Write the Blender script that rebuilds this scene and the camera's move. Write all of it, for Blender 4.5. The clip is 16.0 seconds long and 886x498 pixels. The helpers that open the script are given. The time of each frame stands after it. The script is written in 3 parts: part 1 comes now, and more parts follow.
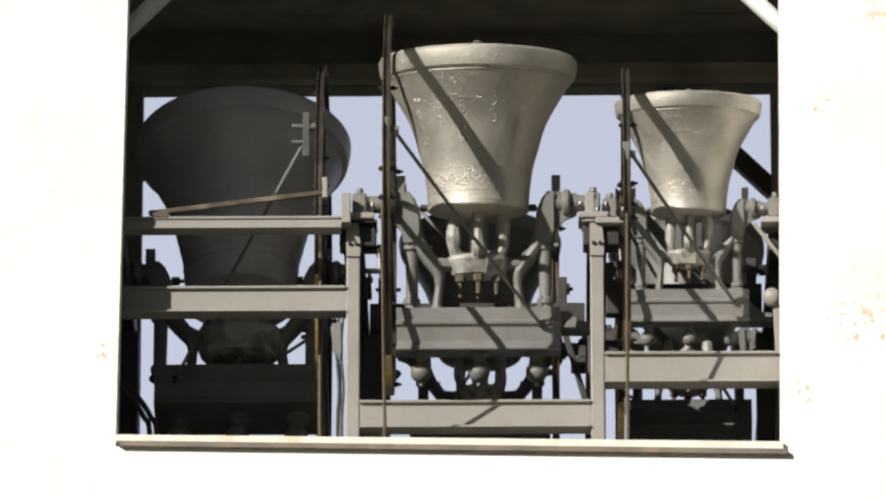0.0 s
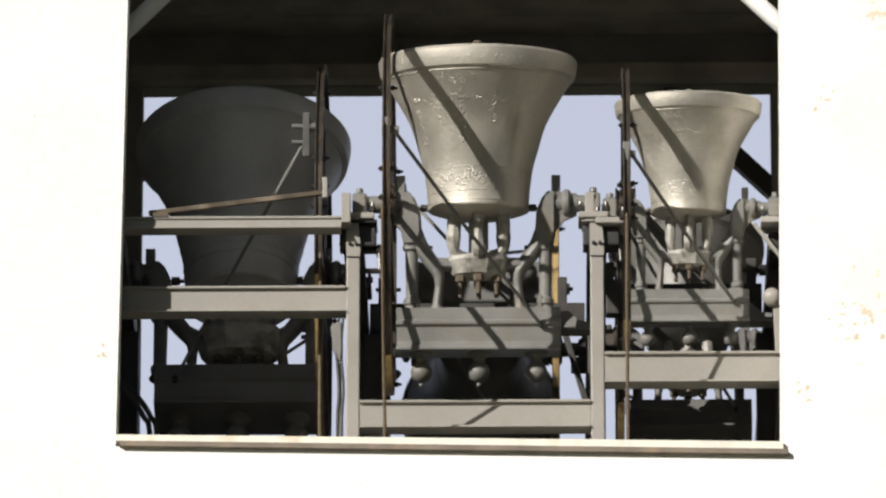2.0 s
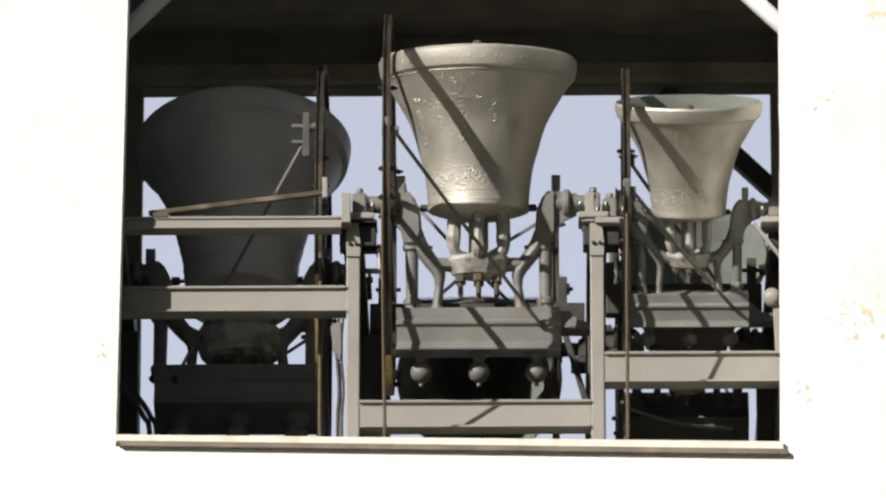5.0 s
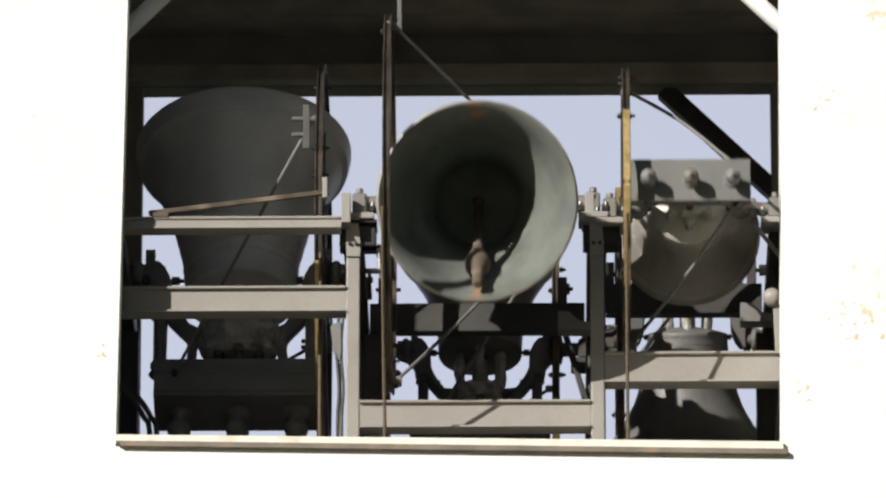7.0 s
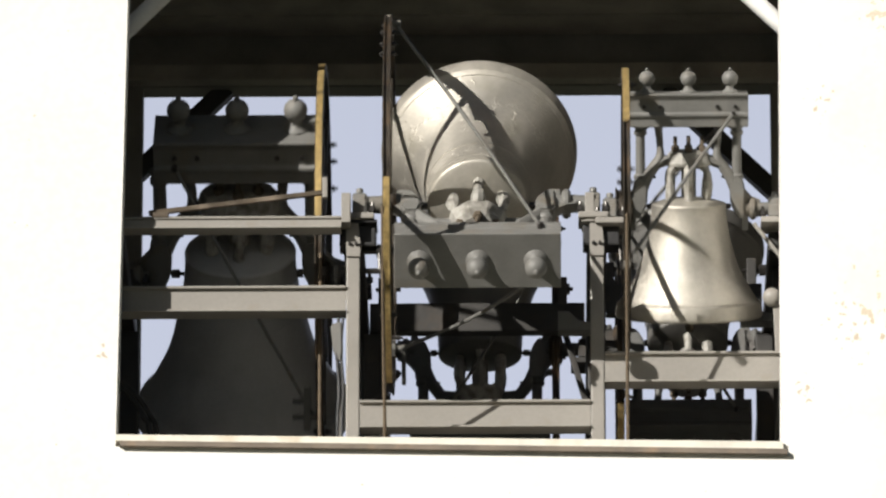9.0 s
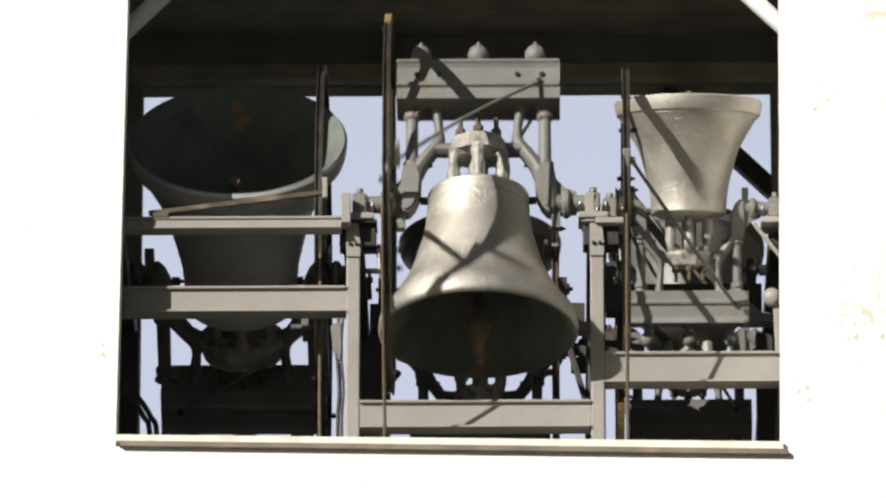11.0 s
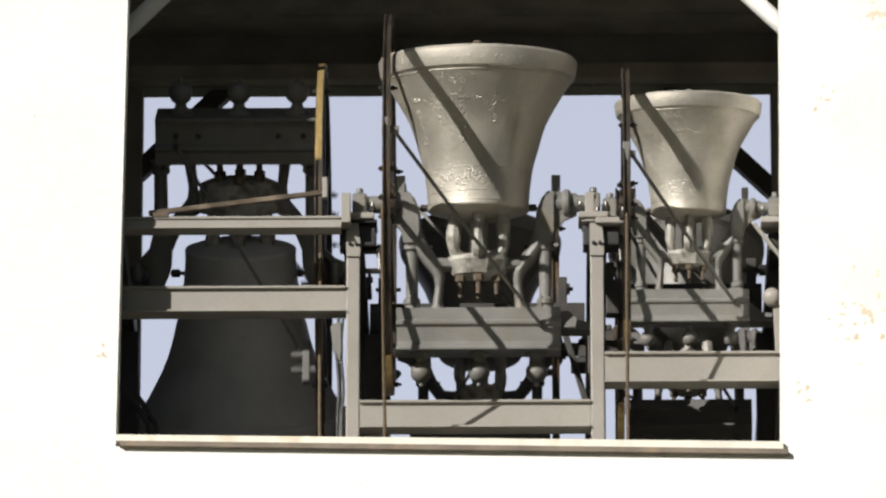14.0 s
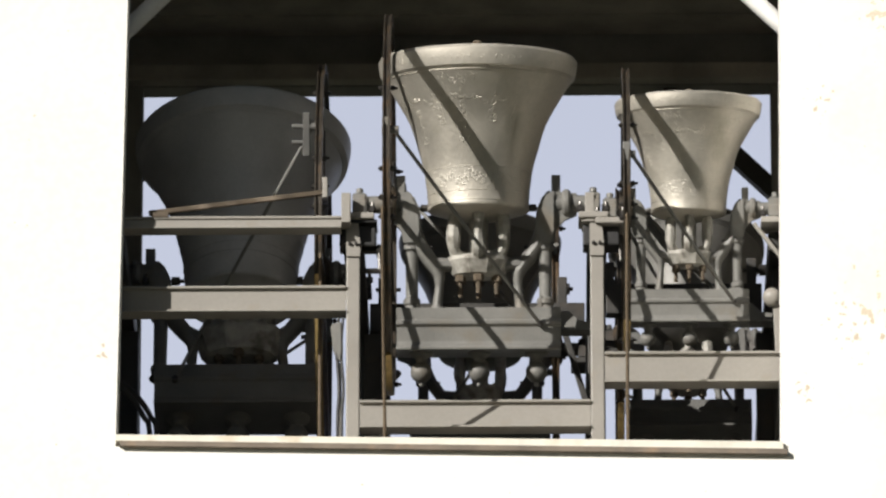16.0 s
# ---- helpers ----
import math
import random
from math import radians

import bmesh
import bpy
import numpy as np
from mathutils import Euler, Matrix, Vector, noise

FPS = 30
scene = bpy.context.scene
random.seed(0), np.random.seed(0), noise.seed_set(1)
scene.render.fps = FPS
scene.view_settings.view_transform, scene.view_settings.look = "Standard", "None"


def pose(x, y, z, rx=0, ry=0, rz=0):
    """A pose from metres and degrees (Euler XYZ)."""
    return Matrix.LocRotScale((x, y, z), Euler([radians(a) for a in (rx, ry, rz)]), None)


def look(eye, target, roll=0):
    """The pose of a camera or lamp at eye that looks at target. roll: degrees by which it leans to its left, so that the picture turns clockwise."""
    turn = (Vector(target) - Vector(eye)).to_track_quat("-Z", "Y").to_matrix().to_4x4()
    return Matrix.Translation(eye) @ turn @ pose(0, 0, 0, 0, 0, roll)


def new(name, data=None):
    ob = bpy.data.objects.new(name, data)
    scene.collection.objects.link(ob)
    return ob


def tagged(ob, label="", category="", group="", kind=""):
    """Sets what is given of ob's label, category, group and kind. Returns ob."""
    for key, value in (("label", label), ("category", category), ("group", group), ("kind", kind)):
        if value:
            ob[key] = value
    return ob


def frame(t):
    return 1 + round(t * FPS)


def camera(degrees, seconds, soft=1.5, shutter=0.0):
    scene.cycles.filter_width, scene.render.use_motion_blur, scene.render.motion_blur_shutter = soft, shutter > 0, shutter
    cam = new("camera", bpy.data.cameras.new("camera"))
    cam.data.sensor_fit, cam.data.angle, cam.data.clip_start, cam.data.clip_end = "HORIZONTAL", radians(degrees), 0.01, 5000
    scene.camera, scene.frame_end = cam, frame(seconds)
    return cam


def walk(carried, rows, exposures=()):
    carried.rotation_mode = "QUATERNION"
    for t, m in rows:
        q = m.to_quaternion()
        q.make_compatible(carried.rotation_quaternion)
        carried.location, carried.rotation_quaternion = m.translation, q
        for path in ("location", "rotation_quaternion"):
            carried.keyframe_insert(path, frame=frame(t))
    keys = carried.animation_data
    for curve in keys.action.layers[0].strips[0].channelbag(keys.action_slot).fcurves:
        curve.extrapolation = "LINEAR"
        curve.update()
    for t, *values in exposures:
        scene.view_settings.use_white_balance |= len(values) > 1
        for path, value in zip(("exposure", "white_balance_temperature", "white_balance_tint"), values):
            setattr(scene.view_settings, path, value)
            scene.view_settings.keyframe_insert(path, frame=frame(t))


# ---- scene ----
# ---------- camera ----------
H = 17.22            # height of the front bell axes over the ground
TILT = 20.5          # the camera's upward tilt
cam = camera(5.829, 16.0, soft=2.35, shutter=0.4)
EYE, AIM = (0.34, -41.1345, 1.6), (-0.18, 0.0790, 17.0091)
walk(cam, [(0, look(EYE, AIM)), (16, look(EYE, AIM))],
     [(0, 0.24), (6.9, 0.26), (7.5, 0.38), (8.0, 0.18), (9.0, 0.24), (11.0, 0.30), (11.5, 0.36), (12.0, 0.44), (12.5, 0.40), (13.2, 0.24), (16, 0.24)])

# ---------- light ----------
SUN_AZ, SUN_EL = 42.5, 23.0     # degrees to the left behind the camera, degrees up
to_sun = Vector((-math.sin(radians(SUN_AZ)) * math.cos(radians(SUN_EL)),
                 -math.cos(radians(SUN_AZ)) * math.cos(radians(SUN_EL)), math.sin(radians(SUN_EL))))
sun = new("sun", bpy.data.lights.new("sun", "SUN"))
sun.data.energy, sun.data.angle, sun.data.color = 5.3, radians(0.5), (1.0, 0.965, 0.91)
sun.matrix_world = look(to_sun * 60 + Vector((0, 0, H)), (0, 0, H))
world = bpy.data.worlds.new("world")
scene.world = world
world.use_nodes = True
wn = world.node_tree
sky = wn.nodes.new("ShaderNodeTexSky")
sky.sky_type, sky.sun_disc = "NISHITA", False
sky.sun_elevation, sky.sun_rotation = radians(SUN_EL), radians(180 + SUN_AZ)
sky.air_density, sky.dust_density, sky.ozone_density = 1.0, 1.0, 1.0
wn.links.new(sky.outputs[0], wn.nodes["Background"].inputs[0])
wn.nodes["Background"].inputs[1].default_value = 0.025


# ---------- materials ----------
def material(name, color, rough=0.6, metal=0.0, vary=0.25, scale=6.0, bump=0.2, grain=60.0, second=None, amount=0.35, spread=3.0):
    """Painted or raw surface: two scales of noise vary the colour, a second colour lies in blotches, fine relief."""
    m = bpy.data.materials.new(name)
    m.use_nodes = True
    nt = m.node_tree
    b = nt.nodes["Principled BSDF"]
    co = nt.nodes.new("ShaderNodeTexCoord").outputs["Object"]

    def noise_node(s, detail=6.0):
        n = nt.nodes.new("ShaderNodeTexNoise")
        n.inputs["Scale"].default_value, n.inputs["Detail"].default_value = s, detail
        nt.links.new(co, n.inputs["Vector"])
        return n.outputs["Fac"]

    def mixed(kind, fac, a, c):
        mx = nt.nodes.new("ShaderNodeMix")
        mx.data_type, mx.blend_type = "RGBA", kind
        for sock, v in ((0, fac), (6, a), (7, c)):
            if hasattr(v, "links"):
                nt.links.new(v, mx.inputs[sock])
            else:
                mx.inputs[sock].default_value = v
        return mx.outputs[2]

    def ramp(src, lo, hi, a=0.0, c=1.0):
        r = nt.nodes.new("ShaderNodeMapRange")
        nt.links.new(src, r.inputs[0])
        for i, v in enumerate((lo, hi, a, c)):
            r.inputs[i + 1].default_value = v
        return r.outputs[0]

    big, fine = noise_node(scale), noise_node(grain, 3.0)
    dark = tuple(c * (1 - vary) for c in color) + (1,)
    light = tuple(min(1, c * (1 + vary * 0.6)) for c in color) + (1,)
    col = mixed("MIX", ramp(big, 0.3, 0.7), dark, light)
    col = mixed("MULTIPLY", 0.2, col, mixed("MIX", ramp(fine, 0.35, 0.65), (0.7, 0.7, 0.7, 1), (1, 1, 1, 1)))
    if second:
        col = mixed("MIX", ramp(noise_node(spread, 9.0), 0.62 - amount * 0.3, 0.70), col, (*second, 1))
    nt.links.new(col, b.inputs["Base Color"])
    nt.links.new(ramp(big, 0.3, 0.7, max(0.05, rough - 0.08), min(1, rough + 0.1)), b.inputs["Roughness"])
    b.inputs["Metallic"].default_value = metal
    bp = nt.nodes.new("ShaderNodeBump")
    bp.inputs["Strength"].default_value, bp.inputs["Distance"].default_value = bump, 0.004
    nt.links.new(fine, bp.inputs["Height"])
    nt.links.new(bp.outputs[0], b.inputs["Normal"])
    return m


SILVER = material("silver_bell_paint", (0.54, 0.505, 0.44), 0.57, 0.80, 0.2, 3.5, 0.3, 45, (0.43, 0.40, 0.335), 0.25, 4)
DULL = material("dull_bell_paint", (0.50, 0.496, 0.478), 0.5, 0.15, 0.12, 4, 0.3, 45, (0.40, 0.397, 0.38), 0.3, 3)
PATINA = material("green_bronze_patina", (0.138, 0.15, 0.13), 0.8, 0.0, 0.25, 4, 0.35, 40, (0.08, 0.086, 0.074), 0.35, 3)
CROWN = material("bright_aluminium_paint", (0.40, 0.382, 0.34), 0.68, 0.25, 0.35, 16, 0.5, 50, (0.16, 0.145, 0.12), 0.4, 14)
YOKE = material("grey_yoke_paint", (0.185, 0.18, 0.165), 0.6, 0.12, 0.18, 6, 0.3, 70, (0.17, 0.15, 0.12), 0.22, 5)
# the yoke grey again, darkened as it looks in shade
YOKE_SHADE = material("shaded_yoke_paint", (0.12, 0.118, 0.11), 0.65, 0.0, 0.2, 6, 0.3, 70, (0.12, 0.11, 0.10), 0.3, 5)
STEEL = material("grey_frame_paint", (0.278, 0.258, 0.228), 0.55, 0.0, 0.1, 3, 0.15, 60, (0.26, 0.235, 0.20), 0.02, 9)
# much darker than the front frame's grey, with faint brown blotches
DARK = material("dark_frame_steel", (0.05, 0.047, 0.043), 0.6, 0.3, 0.3, 6, 0.3, 60, (0.065, 0.052, 0.04), 0.2, 5)
WHEEL = material("worn_wheel_steel", (0.075, 0.063, 0.05), 0.42, 0.6, 0.35, 12, 0.3, 80, (0.13, 0.085, 0.05), 0.3, 9)
ROPE = material("golden_rope", (0.55, 0.40, 0.17), 0.4, 0.5, 0.35, 40, 0.6, 120)
# bell paint with the rear row's shade put into its colour
REARBELL = material("shaded_bell_paint", (0.17, 0.164, 0.15), 0.55, 0.3, 0.25, 4, 0.3, 45, (0.12, 0.115, 0.105), 0.3, 4)
OLDROPE = material("weathered_hemp_rope", (0.13, 0.095, 0.06), 0.8, 0, 0.3, 40, 0.6, 120)
RUST = material("rusty_iron", (0.115, 0.088, 0.06), 0.8, 0.1, 0.35, 9, 0.5, 70, (0.22, 0.175, 0.13), 0.3, 7)
# near-black that paints the shadow under the bearings
BLACK = material("shadow_black_steel", (0.018, 0.017, 0.017), 0.6, 0.0, 0.3, 8, 0.2, 60)
BOLT = material("oily_bolt_steel", (0.07, 0.065, 0.06), 0.4, 0.7, 0.2, 30, 0.2, 90)
RUBBER = material("black_cable_rubber", (0.025, 0.025, 0.027), 0.6, 0, 0.2, 20, 0.2, 90)
PLASTER = material("white_wall_plaster", (0.82, 0.80, 0.75), 0.9, 0, 0.05, 1.5, 0.35, 25)


def tint_spots(m, spots, fine=28, reach=0.16, lo=0.69, hi=0.76, tint=(0.45, 0.33, 0.19)):
    """Noise-edged specks and washes of the tint at the given places (x, y, z, radius)."""
    nt = m.node_tree
    b = nt.nodes["Principled BSDF"]
    base = b.inputs["Base Color"].links[0].from_socket
    co = nt.nodes.new("ShaderNodeTexCoord").outputs["Object"]
    n = nt.nodes.new("ShaderNodeTexNoise")
    n.inputs["Scale"].default_value = fine
    nt.links.new(co, n.inputs["Vector"])
    total = None
    for x, y, z, r in spots:
        d = nt.nodes.new("ShaderNodeVectorMath")
        d.operation = "DISTANCE"
        d.inputs[1].default_value = (x, y, z)
        nt.links.new(co, d.inputs[0])
        mr = nt.nodes.new("ShaderNodeMapRange")
        for i, v in enumerate((0.0, r, 1.0, 0.0)):
            mr.inputs[i + 1].default_value = v
        nt.links.new(d.outputs["Value"], mr.inputs[0])
        if total is None:
            total = mr.outputs[0]
        else:
            mx = nt.nodes.new("ShaderNodeMath")
            mx.operation = "MAXIMUM"
            nt.links.new(total, mx.inputs[0])
            nt.links.new(mr.outputs[0], mx.inputs[1])
            total = mx.outputs[0]
    sm = nt.nodes.new("ShaderNodeMath")
    sm.operation = "MULTIPLY_ADD"
    sm.inputs[1].default_value = reach
    nt.links.new(total, sm.inputs[0])
    nt.links.new(n.outputs["Fac"], sm.inputs[2])
    rg = nt.nodes.new("ShaderNodeMapRange")
    for i, v in enumerate((lo, hi, 0.0, 0.7)):
        rg.inputs[i + 1].default_value = v
    nt.links.new(sm.outputs[0], rg.inputs[0])
    mix = nt.nodes.new("ShaderNodeMix")
    mix.data_type = "RGBA"
    nt.links.new(rg.outputs[0], mix.inputs[0])
    nt.links.new(base, mix.inputs[6])
    mix.inputs[7].default_value = (*tint, 1)
    nt.links.new(mix.outputs[2], b.inputs["Base Color"])


# rust specks on the wall
tint_spots(PLASTER, [(1.92, -0.51, H - 0.78, 0.34), (2.02, -0.52, H + 0.80, 0.16), (1.62, -0.50, H - 1.18, 0.14), (1.72, -0.50, H + 0.33, 0.16), (-1.85, -0.31, H - 0.91, 0.08)], 28, 0.24, 0.75, 0.81)
# broad cream wash towards the wall's right end
tint_spots(PLASTER, [(2.35, -0.53, H + dz, 1.0) for dz in (-1.3, -0.5, 0.3, 1.1)], 2.5, 1.0, 0.85, 1.5, (0.80, 0.73, 0.56))
# rust where the clapper strikes
tint_spots(PATINA, [(0, 0.44, -0.67, 0.13), (0, -0.44, -0.67, 0.13), (0, 0.46, -0.74, 0.10), (0, -0.46, -0.74, 0.10)], 16, 0.5, 0.80, 0.95, (0.30, 0.15, 0.07))
SILL = material("pale_stone_sill", (0.74, 0.70, 0.60), 0.8, 0, 0.12, 5, 0.3, 40, (0.60, 0.52, 0.40), 0.15, 5)
# brown of the sill lip's shadow, as a colour of its own
SILL_SHADE = material("shadow_brown_edge", (0.19, 0.155, 0.12), 0.8, 0, 0.3, 7, 0.4, 40, (0.28, 0.2, 0.13), 0.25, 6)
# even grey-brown, darker than the outer plaster
INNER = material("grey_inner_plaster", (0.26, 0.245, 0.21), 0.95, 0, 0.3, 2, 0.4, 30)
CEIL = material("dark_ceiling_boards", (0.36, 0.33, 0.275), 0.9, 0, 0.3, 3, 0.4, 40)
WHITEPIPE = material("white_painted_tube", (0.72, 0.71, 0.68), 0.5, 0, 0.08, 6, 0.1, 60)
GROUND = material("dry_meadow_ground", (0.055, 0.06, 0.035), 0.95, 0, 0.35, 0.05, 0.6, 3)
ROOF = material("terracotta_roof_tiles", (0.32, 0.16, 0.10), 0.85, 0, 0.3, 2, 0.4, 20)


# ---------- mesh helpers ----------
def part(name, bm, mat, parent=None, label="", smooth=False):
    me = bpy.data.meshes.new(name)
    bmesh.ops.recalc_face_normals(bm, faces=bm.faces)
    bm.to_mesh(me)
    bm.free()
    for m in (mat if isinstance(mat, (list, tuple)) else [mat]):
        me.materials.append(m)
    if smooth:
        me.shade_smooth()
        me.set_sharp_from_angle(angle=radians(38))
    ob = new(name, me)
    if parent:
        ob.parent = parent
    if label:
        ob["label"] = label
    return ob


def box(bm, x0, x1, y0, y1, z0, z1, bevel=0.006):
    r = bmesh.ops.create_cube(bm, size=1.0)
    vs = r["verts"]
    for v in vs:
        v.co = Vector((x0 + (v.co.x + 0.5) * (x1 - x0), y0 + (v.co.y + 0.5) * (y1 - y0), z0 + (v.co.z + 0.5) * (z1 - z0)))
    if bevel:
        es = list({e for v in vs for e in v.link_edges})
        bmesh.ops.bevel(bm, geom=es, offset=bevel, segments=2, profile=0.5, affect="EDGES")
    return bm


def turned(bm, profile, m=None, n=48, closed=False):
    """Turn (radius, z) points about z."""
    rings = []
    for r, z in profile:
        if r < 1e-5:
            rings.append([bm.verts.new((0, 0, z))])
        else:
            rings.append([bm.verts.new((r * math.cos(2 * math.pi * i / n), r * math.sin(2 * math.pi * i / n), z)) for i in range(n)])
    faces = []
    pairs = list(zip(rings, rings[1:])) + ([(rings[-1], rings[0])] if closed else [])
    for a, b in pairs:
        for i in range(n):
            j = (i + 1) % n
            q = [a[i % len(a)], a[j % len(a)], b[j % len(b)], b[i % len(b)]]
            q = list(dict.fromkeys(q))
            if len(q) > 2:
                faces.append(bm.faces.new(q))
    if m is not None:
        for ring in rings:
            for v in ring:
                v.co = m @ v.co
    return faces


def along(p, q):
    p, q = Vector(p), Vector(q)
    return Matrix.Translation(p) @ (q - p).to_track_quat("Z", "Y").to_matrix().to_4x4(), (q - p).length


def rod(bm, p, q, r, r2=None, n=14):
    m, l = along(p, q)
    r2 = r if r2 is None else r2
    c = min(r, r2) * 0.18
    turned(bm, [(0, 0), (r - c, 0), (r, c), (r2, l - c), (r2 - c, l), (0, l)], m, n)
    return bm


def bar(bm, p, q, w, h, bevel=0.004):
    """A flat bar from p to q, w wide and h thick."""
    m, l = along(p, q)
    tmp = bmesh.new()
    box(tmp, -w / 2, w / 2, -h / 2, h / 2, 0, l, bevel)
    for v in tmp.verts:
        v.co = m @ v.co
    me = bpy.data.meshes.new("tmp")
    tmp.to_mesh(me)
    tmp.free()
    bm.from_mesh(me)
    bpy.data.meshes.remove(me)
    return bm


def smooth_path(pts, n=8):
    pts = [Vector(p) for p in pts]
    out = []
    for i in range(len(pts) - 1):
        p0, p1, p2, p3 = pts[max(i - 1, 0)], pts[i], pts[i + 1], pts[min(i + 2, len(pts) - 1)]
        for k in range(n):
            t = k / n
            out.append(0.5 * (2 * p1 + (p2 - p0) * t + (2 * p0 - 5 * p1 + 4 * p2 - p3) * t * t + (3 * p1 - p0 - 3 * p2 + p3) * t ** 3))
    return out + [pts[-1]]


def tube(bm, pts, radii, n=10, flat=1.0):
    """A round or flattened tube along points."""
    if not isinstance(radii, (list, tuple)):
        radii = [radii] * len(pts)
    rings = []
    for i, p in enumerate(pts):
        d = (Vector(pts[min(i + 1, len(pts) - 1)]) - Vector(pts[max(i - 1, 0)])).normalized()
        side = d.cross(Vector((0, 1, 0)))
        side = side.normalized() if side.length > 0.05 else Vector((1, 0, 0))
        up = side.cross(d)
        rings.append([bm.verts.new(Vector(p) + radii[i] * (math.cos(2 * math.pi * k / n) * side + flat * math.sin(2 * math.pi * k / n) * up)) for k in range(n)])
    for a, b in zip(rings, rings[1:]):
        for k in range(n):
            bm.faces.new((a[k], a[(k + 1) % n], b[(k + 1) % n], b[k]))
    bm.faces.new(rings[0][::-1])
    bm.faces.new(rings[-1])
    return bm


def prism(bm, outline, x0, x1, axis="x"):
    """Extrude an outline: of (y, z) along x, or of (x, z) along y."""
    def pt(a, b, d):
        return (d, a, b) if axis == "x" else (a, d, b)
    a = [bm.verts.new(pt(u, v, x0)) for u, v in outline]
    b = [bm.verts.new(pt(u, v, x1)) for u, v in outline]
    n = len(outline)
    for i in range(n):
        bm.faces.new((a[i], a[(i + 1) % n], b[(i + 1) % n], b[i]))
    bm.faces.new(a[::-1])
    bm.faces.new(b)
    return bm


def nut(bm, p, q, r):
    m, l = along(p, q)
    turned(bm, [(0, 0), (r, 0), (r, l * 0.85), (r * 0.8, l), (0, l)], m, 6)


# ---------- the tower ----------
def setting(name, bm, mat, label, category):
    return tagged(part(name, bm, mat, None), label, category, kind="structure")


def backdrop():
    """Hazy sky far behind the tower."""
    m = bpy.data.materials.new("hazy_sky")
    m.use_nodes = True
    nt = m.node_tree
    nt.nodes.clear()
    em, out = nt.nodes.new("ShaderNodeEmission"), nt.nodes.new("ShaderNodeOutputMaterial")
    em.inputs["Color"].default_value, em.inputs["Strength"].default_value = (0.765, 0.82, 1.0, 1), 0.60
    co, sp = nt.nodes.new("ShaderNodeTexCoord"), nt.nodes.new("ShaderNodeSeparateXYZ")
    mr = nt.nodes.new("ShaderNodeMapRange")
    for i, v in enumerate((640, 1000, 0.67, 0.57)):
        mr.inputs[i + 1].default_value = v
    nt.links.new(co.outputs["Object"], sp.inputs[0])
    nt.links.new(sp.outputs[2], mr.inputs[0])
    nt.links.new(mr.outputs[0], em.inputs["Strength"])
    nt.links.new(em.outputs[0], out.inputs[0])
    bm = bmesh.new()
    n, r = 32, 2200
    ring = [(r * math.cos(a), r * math.sin(a)) for a in [math.pi * (0.06 + 0.88 * i / n) for i in range(n + 1)]]
    lo = [bm.verts.new((x, y, 1)) for x, y in ring]
    hi = [bm.verts.new((x, y, 1500)) for x, y in ring]
    for i in range(n):
        bm.faces.new((lo[i], lo[i + 1], hi[i + 1], hi[i]))
    setting("backdrop", bm, m, "pale lavender hazy sky far behind the tower", "sky")


SINK = 0.063         # the sill falls by this much more along its length


def askew(bm, fall=0.0):
    """Bring the outer faces forward towards the side of the small bell."""
    for v in bm.verts:
        f = max(0.0, min(1.5, (v.co.x + 1.8) / 3.3))
        if v.co.y < -0.2:
            v.co.y -= 0.18 * f
        v.co.z -= fall * f


